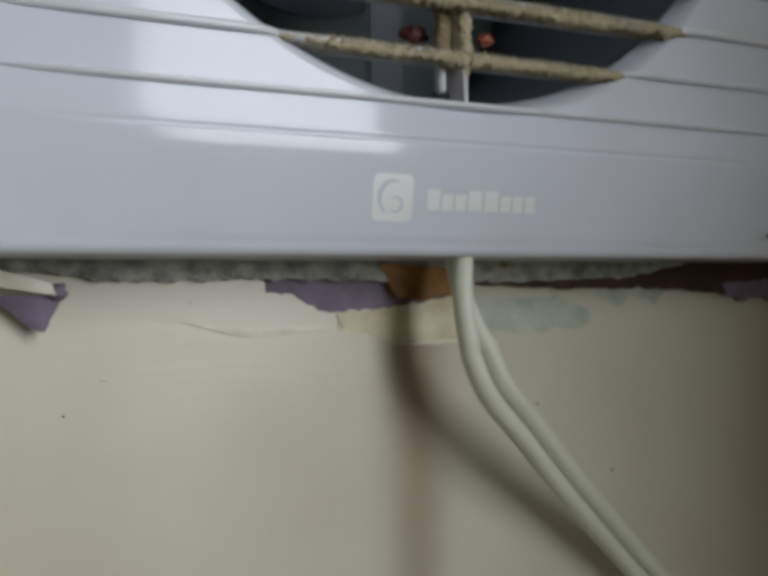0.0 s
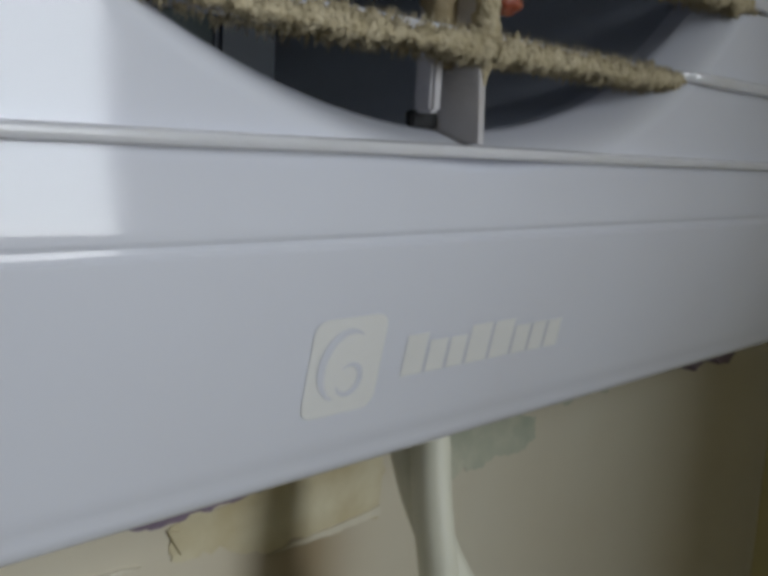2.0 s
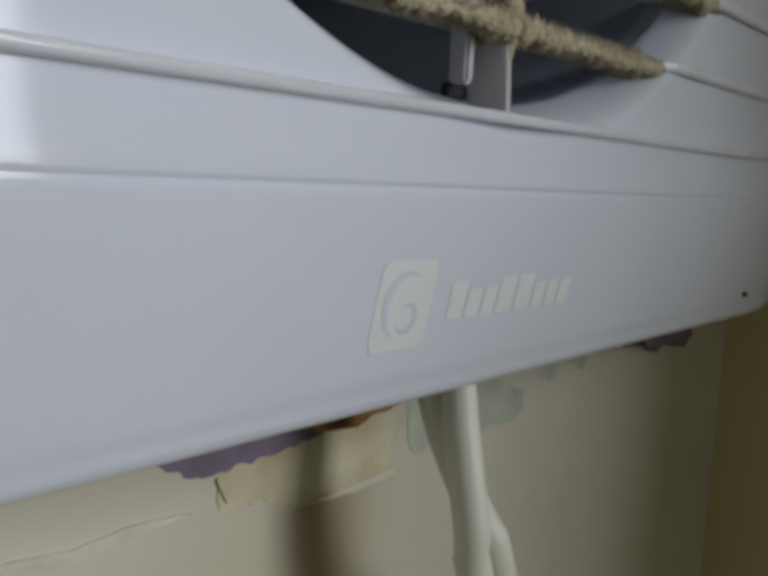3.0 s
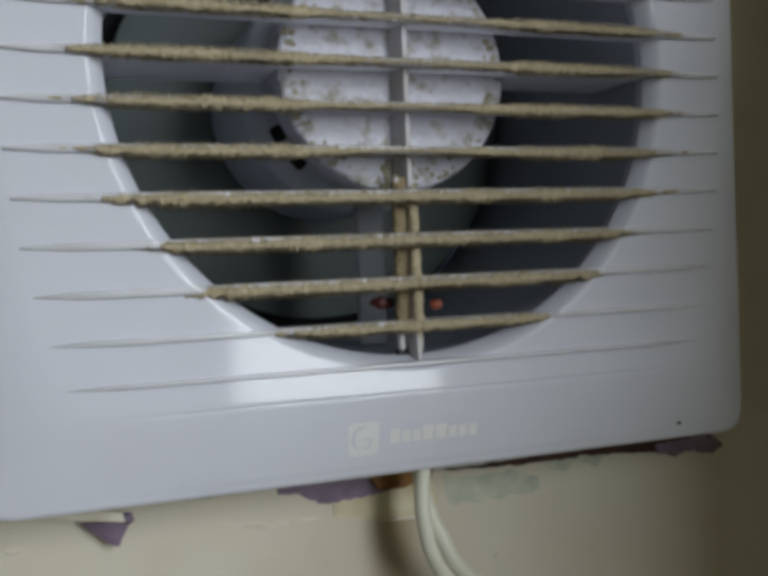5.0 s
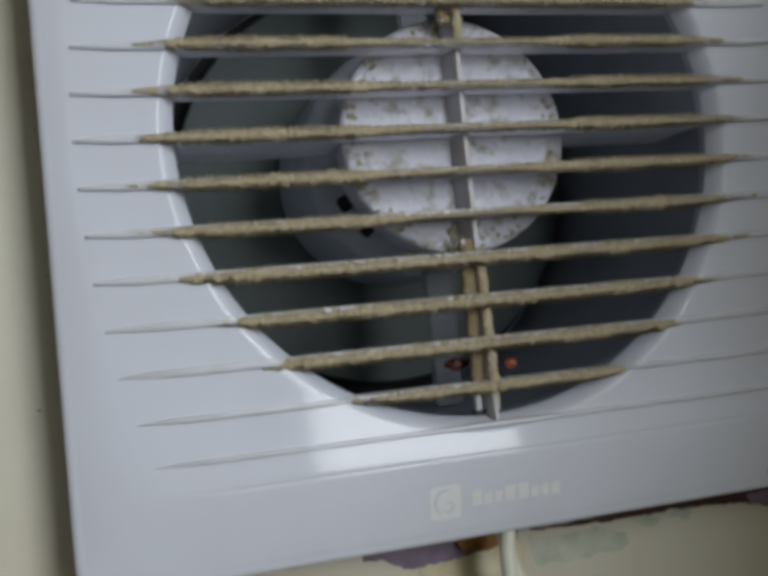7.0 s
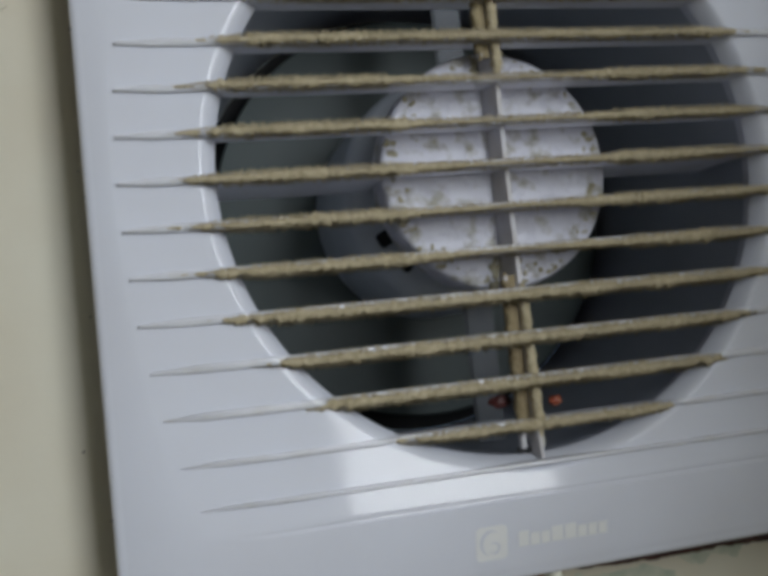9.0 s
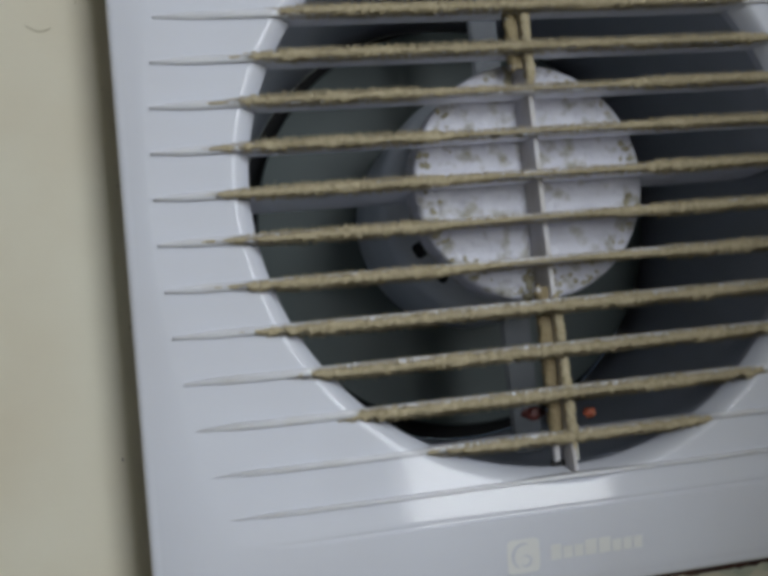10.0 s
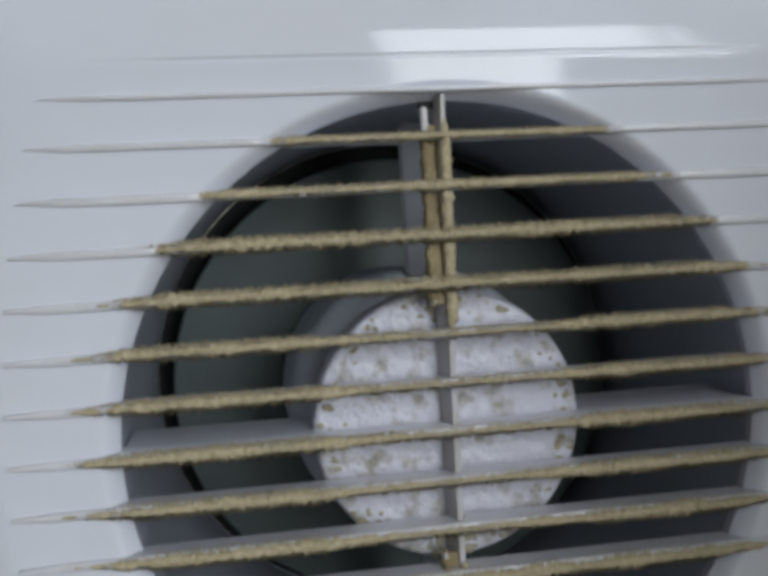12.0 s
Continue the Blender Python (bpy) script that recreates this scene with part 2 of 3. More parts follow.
def rim_at(a, b):
    """How far the rim of the dished face lies from the centre along a direction."""
    side = 9.6
    for _ in range(12):
        u = (min(side * abs(b), 8.6) / 7.56) ** 2
        side = 0.5 * side + 0.5 * (9.62 - 0.85 * u - 0.2 * u * u) / max(abs(a), 0.05)
    return (side**-22 + (8.12 / max(abs(b), 0.05)) ** -22) ** (-1 / 22)


def trough(z):
    """Depth of the shallow trough in the face at a height: level along the middle, rising to the creases above and below."""
    return -0.12 + 0.26 * (1 - min(1.0, abs(z) / 8.12) ** 3.5)


def lip_y(a, b):
    """The depth of the lip's crest in a direction."""
    return trough(LIP * b)


MOUTH_Y = 0.56           # depth of the edge where the lip ends
LIP_RINGS = ((0.386, 1.0), (0.35, 0.84), (0.30, 0.64), (0.25, 0.46), (0.20, 0.31), (0.15, 0.185), (0.10, 0.088), (0.05, 0.024), (0.0, 0.0))


def lip_drop(d):
    """How far down the lip's inner slope lies, as a share, at a distance inwards from its crest."""
    for (d1, h1), (d0, h0) in zip(LIP_RINGS, LIP_RINGS[1:]):
        if d >= d0:
            return min(1.0, h0 + (h1 - h0) * (d - d0) / (d1 - d0))
    return 0.0


def face_y(x, z):
    r = math.hypot(x, z)
    if r < 0.1:
        return MOUTH_Y
    rim = rim_at(x / r, z / r)
    if r < LIP:
        return lip_y(x / r, z / r) + lip_drop(LIP - r) * (MOUTH_Y - lip_y(x / r, z / r))
    return trough(z)


def border_y(x, z, s):
    """Depth of the flat border, from the crease at the rim (s = 0) to the rounded outer edge (s = 1)."""
    rim, lines = trough(z), min(1.0, max(0.0, abs(z) - 6.6) / 1.2) * min(1.0, max(0.0, 7.8 - abs(x)) / 2.5)
    groove = max(0.0, 1 - abs(s - 0.035) / 0.03)
    return rim + (0.22 - rim) * s**1.45 + lines * (0.045 * groove - 0.018 * min(1.0, s * 14))


def front_panel():
    n = 480
    v = []
    rings = 0
    dirs = [(math.cos(2 * math.pi * (j + 0.5) / n), math.sin(2 * math.pi * (j + 0.5) / n)) for j in range(n)]
    for r, y in ((7.36, 1.12), (7.29, MOUTH_Y + 0.05)):
        v += [(r * a, y, r * b) for a, b in dirs]
        rings += 1
    for inward, drop in LIP_RINGS[:-1]:
        for a, b in dirs:
            r = LIP - inward
            v.append((r * a, lip_y(a, b) + (MOUTH_Y - lip_y(a, b)) * drop, r * b))
        rings += 1
    for s in (0, 0.25, 1, 2, 3, 4, 5, 6, 7, 8, 9, 10, 11, 12):
        for a, b in dirs:
            r = LIP + (rim_at(a, b) - LIP) * s / 12
            v.append((r * a, face_y(r * a, r * b), r * b))
        rings += 1
    for s in (0.008, 0.025, 0.045, 0.065, 0.08, 0.15, 0.25, 0.35, 0.55, 0.75, 0.9, 0.97):
        for a, b in dirs:
            out = (abs(a / (HALF - 0.22)) ** 44 + abs(b / (HALF - 0.22)) ** 44) ** (-1 / 44)
            r = rim_at(a, b)
            r += (out - r) * s
            v.append((r * a, border_y(r * a, r * b, s), r * b))
        rings += 1
    for s in range(6):
        q = math.pi / 2 * s / 5
        for a, b in dirs:
            h = HALF - 0.22 + 0.22 * math.sin(q)
            out = (abs(a / h) ** 44 + abs(b / h) ** 44) ** (-1 / 44)
            v.append((out * a, 0.22 + 0.16 * (1 - math.cos(q)), out * b))
        rings += 1
    for y, inset in ((1.85, -0.03), (1.85, 0.2), (0.5, 0.2)):
        for a, b in dirs:
            h = HALF - inset
            out = (abs(a / h) ** 44 + abs(b / h) ** 44) ** (-1 / 44)
            v.append((out * a, y, out * b))
        rings += 1
    fanpart("front_panel", (v, grid_faces(rings, n, True)), white, label="glossy white dished front panel", sharp=30)


front_panel()


def slat_z(k):
    """Height of a slat: even steps, but for the outermost two, which sit a little closer."""
    return (k - 8) * PITCH - (0.09 if k == 15 else -0.09 if k == 1 else 0)


def slat(k):
    z = slat_z(k)
    front = 0.13 * (z / 7.56) ** 2
    u = (z / 7.56) ** 2
    tip = 9.5 - 0.9 * u - 0.18 * u * u
    xs = [tip * i / 90 for i in range(-90, 91)]
    flat = front
    v = []
    deep = 1.15 if k == 8 else 0.82
    for x in xs:
        fy = face_y(x, z)
        out = max(1.0, LIP / max(math.hypot(x, z), 0.1))
        edge = face_y(x * out, z * out) if k in (1, 15) else fy
        front = min(flat, edge - 0.12 * min(1, (tip - abs(x)) / 1.7))
        th = (0.03 + 0.068 * min(1, (tip - abs(x)) / 0.9)) * (0.55 if k in (1, 15) else 0.75 if k in (2, 14) else 1)
        back = fy + 0.06 if math.hypot(x, z) > LIP - 0.2 else front + deep
        back = max(min(back, front + deep), front + 0.05)
        for y, w in ((back, 0.06), (front + 0.05, th), (front + 0.012, th * 0.75), (front, th * 0.35)):
            v.append((x, y, z + w))
        for y, w in ((front, th * 0.35), (front + 0.012, th * 0.75), (front + 0.05, th), (back, 0.06)):
            v.append((x, y, z - w))
    n = len(xs)
    f = grid_faces(n, 8, True) + [tuple(range(8)), tuple(reversed(range((n - 1) * 8, n * 8)))]
    ob = fanpart("slat", (v, f), slat_white)
    if 2 <= k <= 14:
        slat_dust(k, z, flat, ob)


def slat_dust(k, z, front, ob):
    """A ragged felt of dust on the front edge, with loose fibres."""
    chord = math.sqrt(max(LIP**2 - z**2, 0.2))
    left, right = -chord - 1.2, chord + 1.4
    heavy = 1.0 if k not in (2, 13, 14) else (0.85 if k == 2 else 0.7 if k == 13 else 0.6)
    if k == 2:
        left, right = -4.8, 5.4
    if k == 14:
        left, right = -5.4, 5.6
    upper = max(0, min(1, (k - 5) / 5))
    tall = 0.146 - 0.018 * upper
    lean = -0.095 + 0.120 * upper
    rng = random.Random(100 + k)
    n, m = int((right - left) / 0.022), 10
    v = []
    hub = 0.42
    for i in range(n):
        x = left + (right - left) * i / (n - 1)
        ends = min(1.0, (x - left) / 2.0, (right - x) / 2.6)
        w = heavy * max(0.0, ends) ** 0.6
        if ends < 1:
            w *= max(0.0, min(1.0, 1.3 * ends - 0.1 + 1.1 * wobble(x, k * 2.7, 1, 3.5)))
        if abs(x) < 3 and 5 < k < 11:
            w *= hub + (1 - hub) * (abs(x) / 3) ** 2
        patch = 0.9 + 0.45 * wobble(x, k * 3.1, 0, 0.9)
        for j in range(m):
            q = 2 * math.pi * j / m
            rough = 1 + 0.22 * wobble(x, j * 0.7, k * 5, 3.5) + 0.50 * wobble(x, j * 1.3, k * 7, 9.0) + 0.85 * wobble(x, j * 2.1, k * 3, 20.0)
            r = max(0.05, w * patch * rough)
            v.append((x, front + 0.03 - (0.06 * min(1, w * 3) + 0.06 * r) * math.cos(q), z + lean * w + tall * r * math.sin(q)))
    f = grid_faces(n, m, True)
    for _ in range(int(420 * (right - left))):
        x = rng.uniform(left + 0.3, right - 0.5)
        w = heavy * min(1.0, (x - left) / 2.0, (right - x) / 2.6) * (0.7 if abs(x) < 3 and 5 < k < 11 else 1)
        q = rng.uniform(0, 2 * math.pi)
        out, up = -math.cos(q), math.sin(q)
        y0, z0 = front + 0.03 + 0.10 * w * out, z + lean * w + tall * 0.9 * w * up
        length, t = rng.uniform(0.05, 0.15) * w, rng.uniform(-0.05, 0.05)
        b = len(v)
        v += [(x - 0.012, y0, z0), (x + 0.012, y0, z0), (x + t, y0 + out * length * 0.7, z0 + up * length), (x, y0 + 0.012, z0 + 0.006)]
        f += [(b, b + 1, b + 2), (b + 1, b + 3, b + 2), (b + 3, b, b + 2)]
    fanpart("dust", (v, f), dust, ob, "ragged beige felt of dust", sharp=180)


for k in range(1, 16):
    slat(k)


def centre_bar():
    zs = [-7.4 + 14.8 * i / 60 for i in range(61)]
    v = []
    for z in zs:
        w = 0.115 - 0.035 * max(0, abs(z) - 6.4)
        front = 0.32 - 0.24 * (z / 7.4) ** 2
        back = 1.0 if abs(z) < 3.0 else 0.7
        for x, y in ((-w * 1.75, back), (-w * 0.75, front + 0.06), (-w * 0.45, front), (w * 0.45, front), (w * 0.75, front + 0.06), (w * 1.2, back)):
            v.append((x, y, z))
    f = grid_faces(61, 6, True) + [tuple(range(6)), tuple(reversed(range(360, 366)))]
    bar = fanpart("centre_bar", (v, f), bar_mat)
    for s in (-1, 1):
        a, b = sorted((s * 2.8, s * 7.15))
        fanpart("side_rib", box(-0.43, -0.29, 0.32, 0.55, a, b, 0.03), bar_mat, bar)
        fanpart("web", box(-0.41, -0.09, 0.36, 0.46, *sorted((s * 2.8, s * 6.75)), 0.02), rib_mat, bar, "brown dust-packed web")
        # dust clinging to the flange and to the bar's front
        for x0, y0, wx, wy, za, zb in ((-0.36, 0.40, 0.115, 0.14, 2.7, 6.9), (0.03, 0.30, 0.13, 0.11, 3.0 if s < 0 else 2.2, 6.9)):
            n, m = 110, 10
            dv = []
            for i in range(n):
                z = s * (za + (zb - za) * i / (n - 1))
                w = min(1.0, i / 8, (n - 1 - i) / 14) ** 0.6
                for j in range(m):
                    q = 2 * math.pi * j / m
                    r = max(0.06, w * (1 + 0.5 * wobble(z, j, x0 * 9, 4) + 0.4 * wobble(z, j, x0 * 5, 12)))
                    dv.append((x0 + wx * r * math.cos(q), y0 + wy * r * math.sin(q) - (0.18 if x0 > 0 else 0.0) * (z / 7) ** 2, z))
            fanpart("dust", (dv, grid_faces(n, m, True)), rib_mat if x0 < -0.1 else dust, bar, "brown dust packed on the bar", sharp=180)
    # Black boxes painted as the shade in the end slots; the rib isn't cut.
    for s in (-1, 1):
        fanpart("notch_shade", box(-0.47, -0.12, 0.50, 0.60, *sorted((s * 7.13, s * 7.28)), 0.02), black, bar, "black block for the shade in the slot at the rib end")
    fanpart("metal_clip", box(0.18, 0.28, 0.5, 0.62, -7.2, -6.6, 0.02), steel, bar, "bare metal clip")


centre_bar()


def lump(cx, cy, cz, r, seed, squash=(1, 1, 1)):
    bm = bmesh.new()
    bmesh.ops.create_icosphere(bm, subdivisions=3 if r > 0.12 else 2, radius=1)
    for p in bm.verts:
        q = 1 + 0.35 * wobble(p.co.x + seed, p.co.y, p.co.z, 1.6)
        p.co = Vector((cx + p.co.x * r * q * squash[0], cy + p.co.y * r * q * squash[1], cz + p.co.z * r * q * squash[2]))
    bm.verts.index_update()
    v, f = [tuple(p.co) for p in bm.verts], [tuple(q.index for q in p.verts) for p in bm.faces]
    bm.free()
    return v, f


fanpart("wire_end", lump(0.63, 0.40, -6.05, 0.135, 3, (1.25, 1, 0.9)), red_mat, label="rust-red wire end")
fanpart("wire_end", lump(-0.66, 0.88, -5.95, 0.17, 8, (1.7, 1, 0.95)), maroon, label="dark red wire end")


def hub_cap():
    profile = [(3.12, 2.0), (3.13, 1.12), (3.08, 1.03)]
    profile += [(3.02 * (1 - i / 10), 1.0 - 0.05 * (1 - (1 - i / 10) ** 2)) for i in range(10)]
    cap = fanpart("hub_cap", lathe(profile, 120, True), cap_white, label="white round hub cap speckled with brown dust")
    rng = random.Random(7)
    crumbs = []
    for _ in range(210):
        a, r = rng.uniform(0, 2 * math.pi), rng.choice((rng.uniform(2.55, 3.04), rng.uniform(2.75, 3.04), rng.uniform(0.5, 3.0)))
        if math.sin(a) > 0.3 and rng.random() < 0.4:
            continue
        size = rng.uniform(0.02, 0.075)
        crumbs.append(lump(r * math.cos(a), 0.99, r * math.sin(a), size, rng.uniform(0, 50), (rng.uniform(0.7, 2.0), 0.22, rng.uniform(0.7, 1.8))))
    for _ in range(60):
        s = rng.choice((-1, 1, -1))
        crumbs.append(lump(rng.uniform(-0.5, 0.35), 0.98, s * rng.uniform(2.3, 3.05), rng.uniform(0.04, 0.1), rng.uniform(0, 50), (1.2, 0.5, 1.2)))
    fanpart("dust", join(*crumbs), crumb_mat, cap, "crumbs of olive-grey dust", sharp=180)


hub_cap()
fanpart("motor_housing", lathe([(3.5, 8.0), (3.5, 4.2), (3.42, 3.9), (3.2, 3.7), (2.9, 3.6), (2.6, 3.6), (2.5, 3.2), (2.5, 1.9), (0.5, 1.9)], 120, True), motor_mat, label="grey round motor housing behind the hub")
fanpart("tube", lathe([(7.37, 0.70), (7.33, 0.75), (7.30, 10.0), (7.6, 10.0), (7.6, 2.0)], 160), tube_mat, label="dark grey plastic duct tube")
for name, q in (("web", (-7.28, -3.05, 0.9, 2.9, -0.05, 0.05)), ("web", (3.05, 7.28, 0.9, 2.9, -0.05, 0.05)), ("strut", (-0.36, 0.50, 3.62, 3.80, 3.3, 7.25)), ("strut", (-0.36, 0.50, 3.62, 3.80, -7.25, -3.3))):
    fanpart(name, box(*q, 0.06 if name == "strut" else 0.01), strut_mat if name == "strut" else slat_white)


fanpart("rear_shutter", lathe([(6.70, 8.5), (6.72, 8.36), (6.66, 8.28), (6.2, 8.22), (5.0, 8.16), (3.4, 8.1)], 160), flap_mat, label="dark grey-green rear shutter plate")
# Black disc put in for the darkness seen past the shutter's edge.
fanpart("tube_back_shade", lathe([(7.29, 9.9), (0.5, 9.9)], 80, True), black)


# Black boxes give the vent openings their shade; the housing has no holes.
for deg in (207, 226):
    a = radians(deg)
    v, f = box(-0.2, 0.2, 3.54, 3.9, -0.22, 0.22, 0.05)
    v = [(2.80 * math.cos(a) + x * math.cos(a) - z * math.sin(a), y, 2.80 * math.sin(a) + x * math.sin(a) + z * math.cos(a)) for x, y, z in v]
    fanpart("vent_slot_shade", (v, f), black)


def badge():
    """The printed badge: a rounded square with a plain swirl, and bars where the lettering stands."""
    z0, z1, x0, x1 = -9.64, -8.80, -2.02, -1.21

    def on_face(x, z):
        r = math.hypot(x, z)
        a, b = x / r, z / r
        out = (abs(a / (HALF - 0.22)) ** 44 + abs(b / (HALF - 0.22)) ** 44) ** (-1 / 44)
        s = (r - rim_at(a, b)) / (out - rim_at(a, b))
        return border_y(x, z, max(s, 0)) - 0.006

    def plate(name, outline, mat, lift=0.0, label="", parent=None):
        cx, cz = sum(p[0] for p in outline) / len(outline), sum(p[1] for p in outline) / len(outline)
        v = [(cx, on_face(cx, cz) - lift, cz)] + [(x, on_face(x, z) - lift, z) for x, z in outline]
        n = len(outline)
        return fanpart(name, (v, [(0, i + 1, (i + 1) % n + 1) for i in range(n)]), mat, parent, label)

    rr = 0.13
    outline = []
    for cx, cz, a0 in ((x1 - rr, z1 - rr, 0), (x0 + rr, z1 - rr, 90), (x0 + rr, z0 + rr, 180), (x1 - rr, z0 + rr, 270)):
        outline += [(cx + rr * math.cos(radians(a0 + d)), cz + rr * math.sin(radians(a0 + d))) for d in range(0, 91, 15)]
    square = plate("badge", outline, print_mat, 0.0, "faint silvery printed badge")
    mx, mz = (x0 + x1) / 2, (z0 + z1) / 2

    def swirl(rx, rz, a0, a1, wide, ox=0.0, oz=0.0):
        pts_o, pts_i = [], []
        for i in range(25):
            q = radians(a0 + (a1 - a0) * i / 24)
            w = wide * math.sin(math.pi * (i + 1) / 26)
            pts_o.append((mx + ox + (rx + w) * math.cos(q), mz + oz + (rz + w) * math.sin(q)))
            pts_i.append((mx + ox + (rx - w) * math.cos(q), mz + oz + (rz - w) * math.sin(q)))
        v = [(x, on_face(x, z) - 0.004, z) for x, z in pts_o + pts_i]
        fanpart("badge_swirl", (v, [(i, i + 1, i + 26, i + 25) for i in range(24)]), white, square)

    swirl(0.27, 0.30, 60, 250, 0.045)
    swirl(0.13, 0.13, -160, 130, 0.03, 0.05, -0.12)
    # lettering as plain bars, one for each sign
    x = -0.92
    for wide, tall in ((0.27, 0.38), (0.24, 0.30), (0.23, 0.30), (0.31, 0.38), (0.31, 0.38), (0.24, 0.30), (0.23, 0.30), (0.23, 0.30)):
        plate("lettering_bar", [(x, -9.42), (x + wide, -9.42), (x + wide, -9.42 + tall), (x, -9.42 + tall)], print_mat)
        x += wide + 0.045


badge()
fanpart("speck", lump(7.75, 0.0, -9.75, 0.05, 5), umber)


# ---- the cable ----
def cable():
    """A flat twin cable that leaves the fan's underside and swings away along the wall."""
    pts = [Vector(p) for p in ((0.34, 1.3, -8.8), (0.32, 1.05, -9.5), (0.24, 0.85, -10.1), (0.12, 0.62, -10.7), (0.11, 0.40, -11.3), (0.25, 0.22, -12.0), (0.62, 0.20, -12.8), (1.48, 0.42, -13.65), (2.52, 0.78, -14.65), (3.82, 1.18, -15.85), (5.6, 1.55, -17.5), (9.6, 1.85, -21.2), (14.2, 1.85, -25.8))]

    def at(t):
        i = min(max(int(t), 1), len(pts) - 3)
        u = t - i
        p0, p1, p2, p3 = pts[i - 1 : i + 3]
        return 0.5 * (2 * p1 + (p2 - p0) * u + (2 * p0 - 5 * p1 + 4 * p2 - p3) * u * u + (3 * p1 - p0 - 3 * p2 + p3) * u**3)

    root = tagged(new("power_cable"), "off-white twin-core power cable hanging below the fan", "cable")
    root.location = c(0.34, 1.3, -8.8)
    n, m = 120, 14
    for side in (-1, 1):
        v = []
        for i in range(n):
            t = 0.2 + (len(pts) - 2.3) * i / (n - 1)
            p, q = at(t), at(t + 0.05)
            d = (q - p).normalized()
            nrm = Vector((0, -1, 0))
            s = d.cross(nrm).normalized()
            turn = min(1, max(0.2, (i / n - 0.16) * 3.5))
            off = (s * turn + nrm * math.sqrt(1 - turn**2)).normalized() * 0.20 * side
            for j in range(m):
                a = 2 * math.pi * j / m
                v.append(tuple(p + off + (s * math.cos(a) + d.cross(s).normalized() * math.sin(a)) * 0.20))
        ob = part("core", v, grid_faces(n, m, True), cable_mat)
        ob.parent = root
        ob.matrix_parent_inverse = Matrix.Translation(root.location).inverted()


cable()


# ---- old paint and mortar round the fan ----
def patch(name, outline, mat, proud, label="", seed=0, ragged=0.06):
    """A thin irregular layer on the wall, with its own edge."""
    pts = []
    n = len(outline)
    for i in range(n):
        (x0, z0), (x1, z1) = outline[i], outline[(i + 1) % n]
        steps = max(2, int(math.hypot(x1 - x0, z1 - z0) / 0.07))
        for s in range(steps):
            x, z = x0 + (x1 - x0) * s / steps, z0 + (z1 - z0) * s / steps
            pts.append((x + ragged * (wobble(x, seed, z, 3) + 0.6 * wobble(x, seed + 5, z, 9)), z + ragged * (wobble(x, seed + 9, z, 3) + 0.6 * wobble(x, seed + 14, z, 9))))
    bm = bmesh.new()
    top = [bm.verts.new((x, WALL_Y - proud, z)) for x, z in pts]
    face = bm.faces.new(top)
    low = bmesh.ops.extrude_face_region(bm, geom=[face])
    for g in low["geom"]:
        if isinstance(g, bmesh.types.BMVert):
            g.co.y = WALL_Y + 0.02
    bmesh.ops.triangulate(bm, faces=[q for q in bm.faces if len(q.verts) > 4])
    bm.verts.index_update()
    v, f = [tuple(p.co) for p in bm.verts], [tuple(q.index for q in p.verts) for p in bm.faces]
    bm.free()
    return part(name, v, f, mat, wall, label)


patch("mortar_bed", [(-9.6, -9.6), (9.8, -9.6), (9.8, -10.2), (7.0, -10.35), (5.2, -10.7), (2.0, -10.72), (-3.3, -10.62), (-6.2, -10.66), (-7.6, -10.45), (-9.6, -10.3)], mortar, 0.25, "rough grey mortar", 1, 0.06)
patch("undercoat", [(-3.32, -10.55), (-0.72, -10.5), (0.93, -10.7), (0.93, -11), (-0.12, -11.15), (-1.42, -11.31), (-2.22, -11.23), (-2.42, -11.09), (-2.72, -10.95), (-3.27, -10.9)], purple, 0.012, "bared purple undercoat", 2, 0.09)
patch("rust_stain", [(-0.97, -10.3), (1.08, -10.45), (0.98, -10.9), (-0.02, -11.07), (-0.57, -11), (-0.77, -10.7)], brown, 0.27, "orange-brown rust stain", 3, 0.05)
patch("filler", [(-1.77, -11.31), (-0.32, -11.17), (1.08, -10.97), (1.28, -11.45), (1.18, -11.97), (-0.02, -11.95), (-0.72, -11.9), (-1.22, -11.7), (-1.72, -11.7)], filler, 0.014, "smeared yellowish filler", 4, 0.11)
patch("filler_edge", [(0.18, -11.92), (1.23, -11.85), (1.23, -11.97), (0.18, -12), (-0.52, -11.97)], cream, 0.03, "", 14, 0.03)
patch("gap_filler", [(1.38, -10.73), (5.38, -10.61), (6.98, -10.35), (8.18, -10.05), (10.18, -9.95), (10.48, -10.85), (9.38, -10.9), (8.38, -11), (6.58, -10.85), (3.18, -10.83)], umber, 0.26, "dark red-brown gap along the mortar", 5, 0.05)
patch("undercoat", [(8.38, -10.75), (10.48, -10.65), (10.88, -11.05), (10.48, -11.25), (9.78, -11.1), (9.08, -11.2), (8.48, -11)], purple, 0.27, "bared purple undercoat", 6, 0.09)
patch("grey_green_patch", [(1.43, -10.95), (2.58, -11.1), (3.58, -11), (4.48, -11.3), (4.58, -11.7), (3.18, -11.77), (1.58, -11.8)], verdigris, 0.01, "grey-green bared coat", 7, 0.11)
patch("grey_green_patch", [(4.58, -10.9), (5.78, -10.87), (6.78, -10.95), (6.48, -11.2), (5.78, -11.1), (5.28, -11.27), (4.78, -11.15)], verdigris, 0.01, "grey-green bared coat", 8, 0.12)
patch("dark_chip", [(-1.82, -11.33), (-1.68, -11.37), (-1.54, -11.57), (-1.66, -11.63)], filler, 0.04, "", 9, 0.02)
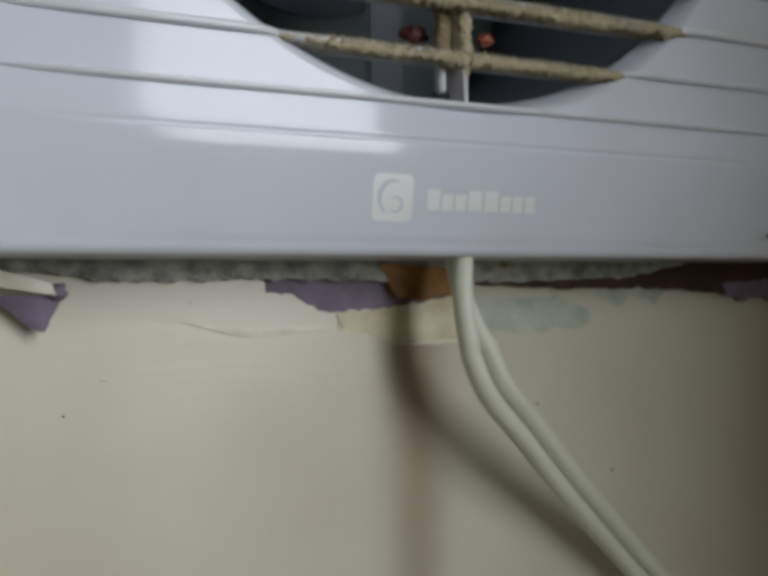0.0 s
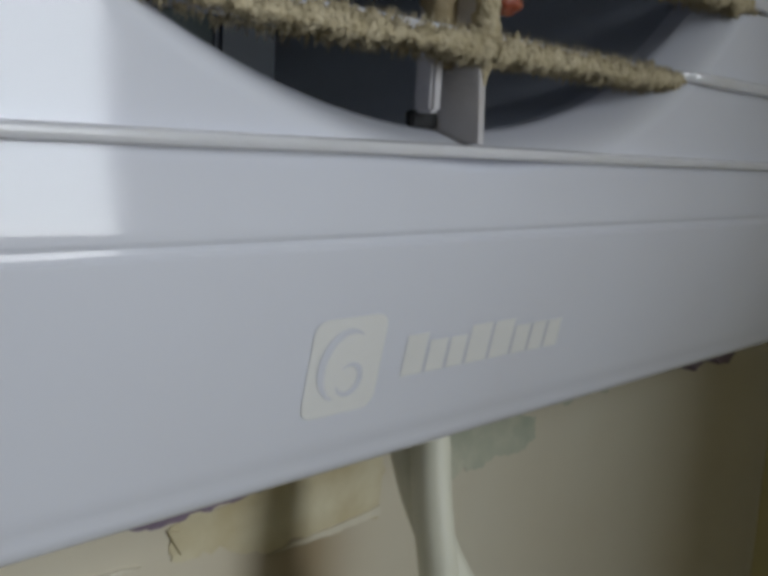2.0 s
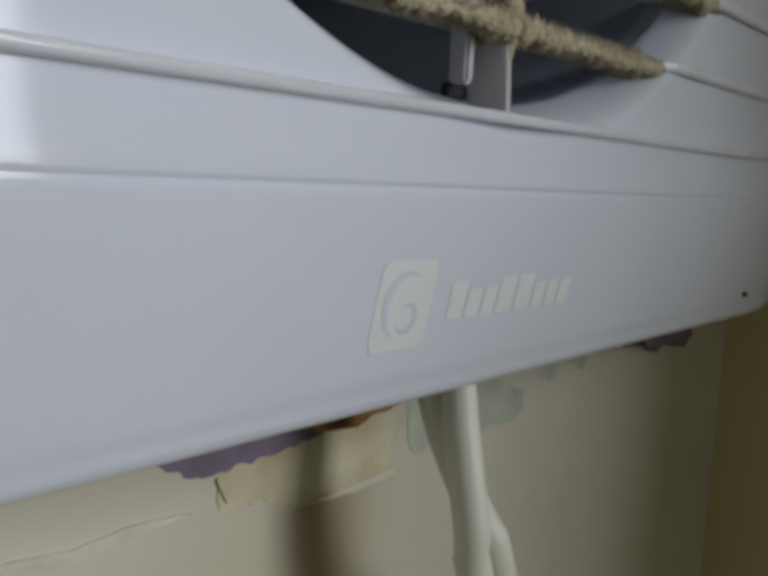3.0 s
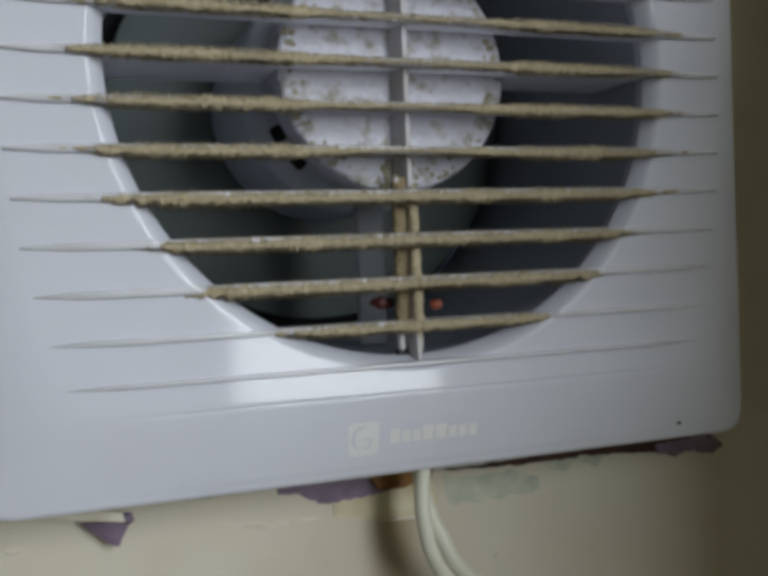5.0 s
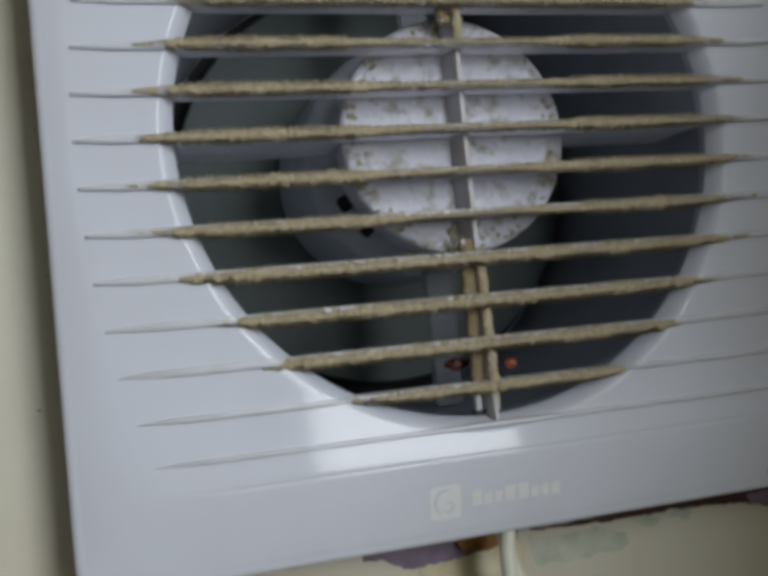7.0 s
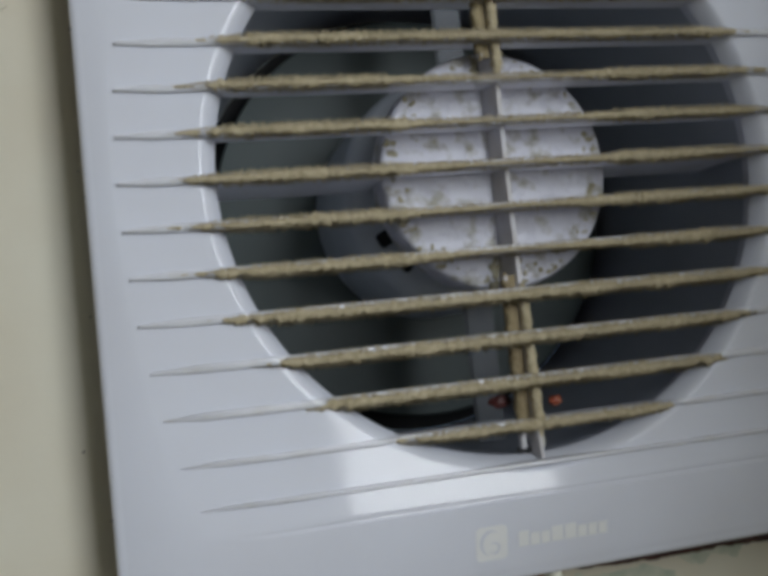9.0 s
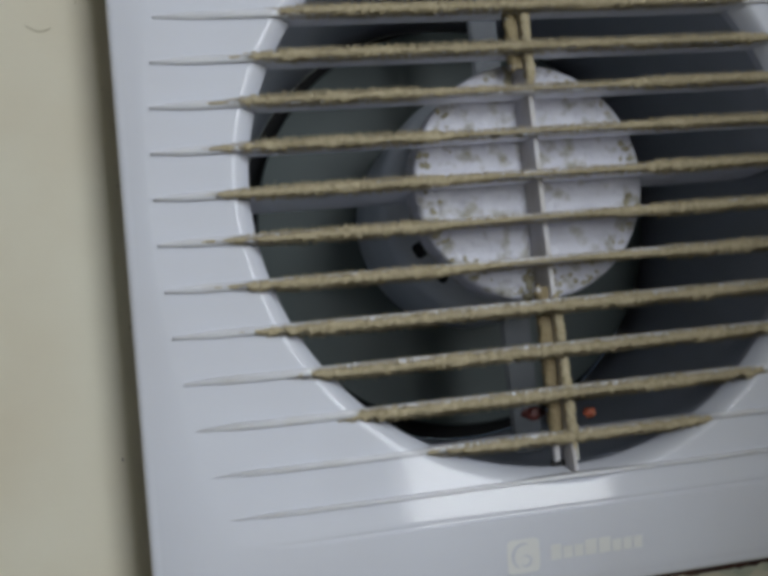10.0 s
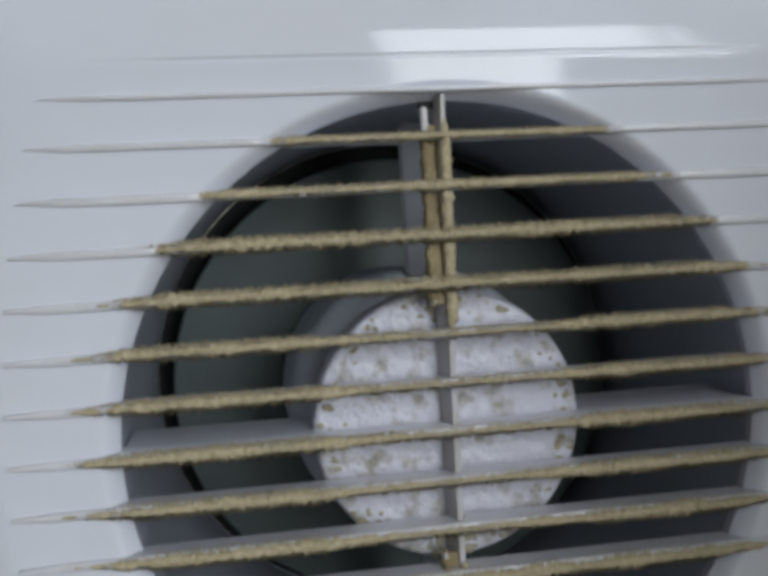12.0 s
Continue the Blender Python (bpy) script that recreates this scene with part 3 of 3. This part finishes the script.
patch("brush_ridge", [(-4.9, -11.42), (-4.2, -11.52), (-3.5, -11.6), (-2.8, -11.56), (-2.1, -11.62), (-2.8, -11.66), (-3.3, -11.72), (-3.7, -11.74), (-4.2, -11.6)], cream, 0.035, "", 10, 0.03)


def wall_specks():
    """Dirt specks beside the fan and a few dried paint lumps below it."""
    rng = random.Random(31)
    for _ in range(16):
        x, z, r = -10.3 - 0.9 * rng.random() ** 1.5, rng.uniform(-9.5, 8.5), rng.uniform(0.02, 0.05)
        v, f = lump(x, WALL_Y, z, r, rng.uniform(0, 50), (0.7, 0.35, rng.uniform(0.8, 1.8)))
        part("speck", v, f, rng.choice((mortar, umber, rib_mat)), wall)
    for x, z, r in ((5.07, -15.06, 0.03), (-4.75, -11.05, 0.014), (3.0, -13.4, 0.025), (-7.0, -13.0, 0.025)):
        v, f = lump(x, WALL_Y, z, r, x, (1, 0.4, 1))
        part("speck", v, f, umber, wall)
    for x, z, r in ((-9.71, -11.4, 0.13), (-10.12, -11.69, 0.1), (-3.68, -11.63, 0.09), (-2.96, -11.64, 0.08), (-6.3, -12.4, 0.06)):
        v, f = lump(x, WALL_Y, z, r, x, (1.6, 0.3, 0.7))
        part("paint_lump", v, f, cream, wall)


wall_specks()


def hair():
    """A fine fibre stuck to the paint beside the fan."""
    n, m, v = 24, 5, []
    for i in range(n):
        t = i / (n - 1)
        x, z = -12.38 + 0.62 * t, 5.02 - 0.22 * math.sin(2.2 * t) + 0.10 * t * t
        for j in range(m):
            q = 2 * math.pi * j / m
            v.append((x, WALL_Y - 0.02 + 0.012 * math.cos(q), z + 0.012 * math.sin(q)))
    part("fibre", v, grid_faces(n, m, True), crumb_mat, wall, "thin brownish fibre stuck to the paint")


hair()
v, f = lump(2.0, 1.95, -10.32, 0.09, 2, (1.3, 0.6, 0.8))
part("screw_plug", v, f, rib_mat, wall, "small brown plug in the mortar")


def flake():
    """The curl of old paint that hangs off the wall."""
    root = tagged(new("paint_flake"), "curled flake of purple and cream paint hanging off the wall", "paint flake")
    root.location = c(-7.8, WALL_Y, -11.0)

    def sheet(name, corners, mat, thick=0.03):
        n = 10
        v = []
        a, b, d, e = [Vector(q) for q in corners]
        for i in range(n):
            for j in range(n):
                s, t = i / (n - 1), j / (n - 1)
                p = (a * (1 - s) + b * s) * (1 - t) + (e * (1 - s) + d * s) * t
                p.y -= 0.12 * math.sin(math.pi * s) * (1 - t)
                p.x += 0.05 * wobble(s, t, 3, 4)
                v.append(tuple(p))
        w = [(x, y + thick, z) for x, y, z in v]
        f = grid_faces(n, n)
        g = f + [tuple(q + n * n for q in p) for p in f]
        ob = part(name, v + w, g, mat)
        ob.parent = root
        ob.matrix_parent_inverse = Matrix.Translation(root.location).inverted()

    sheet("curl", [(-9.18, 1.75, -10.17), (-7.23, 1.6, -10.69), (-7.18, 1.55, -10.89), (-9.18, 1.65, -10.57)], cream, 0.06)
    sheet("tongue", [(-8.23, 1.9, -10.87), (-7.03, 1.78, -10.89), (-7.34, 1.8, -11.52), (-7.5, 1.82, -11.47)], purple, 0.04)
    v, f = lump(-7.13, 1.68, -10.83, 0.16, 4, (1.0, 0.5, 0.9))
    ob = part("curl_end", v, f, purple)
    ob.parent = root
    ob.matrix_parent_inverse = Matrix.Translation(root.location).inverted()


flake()
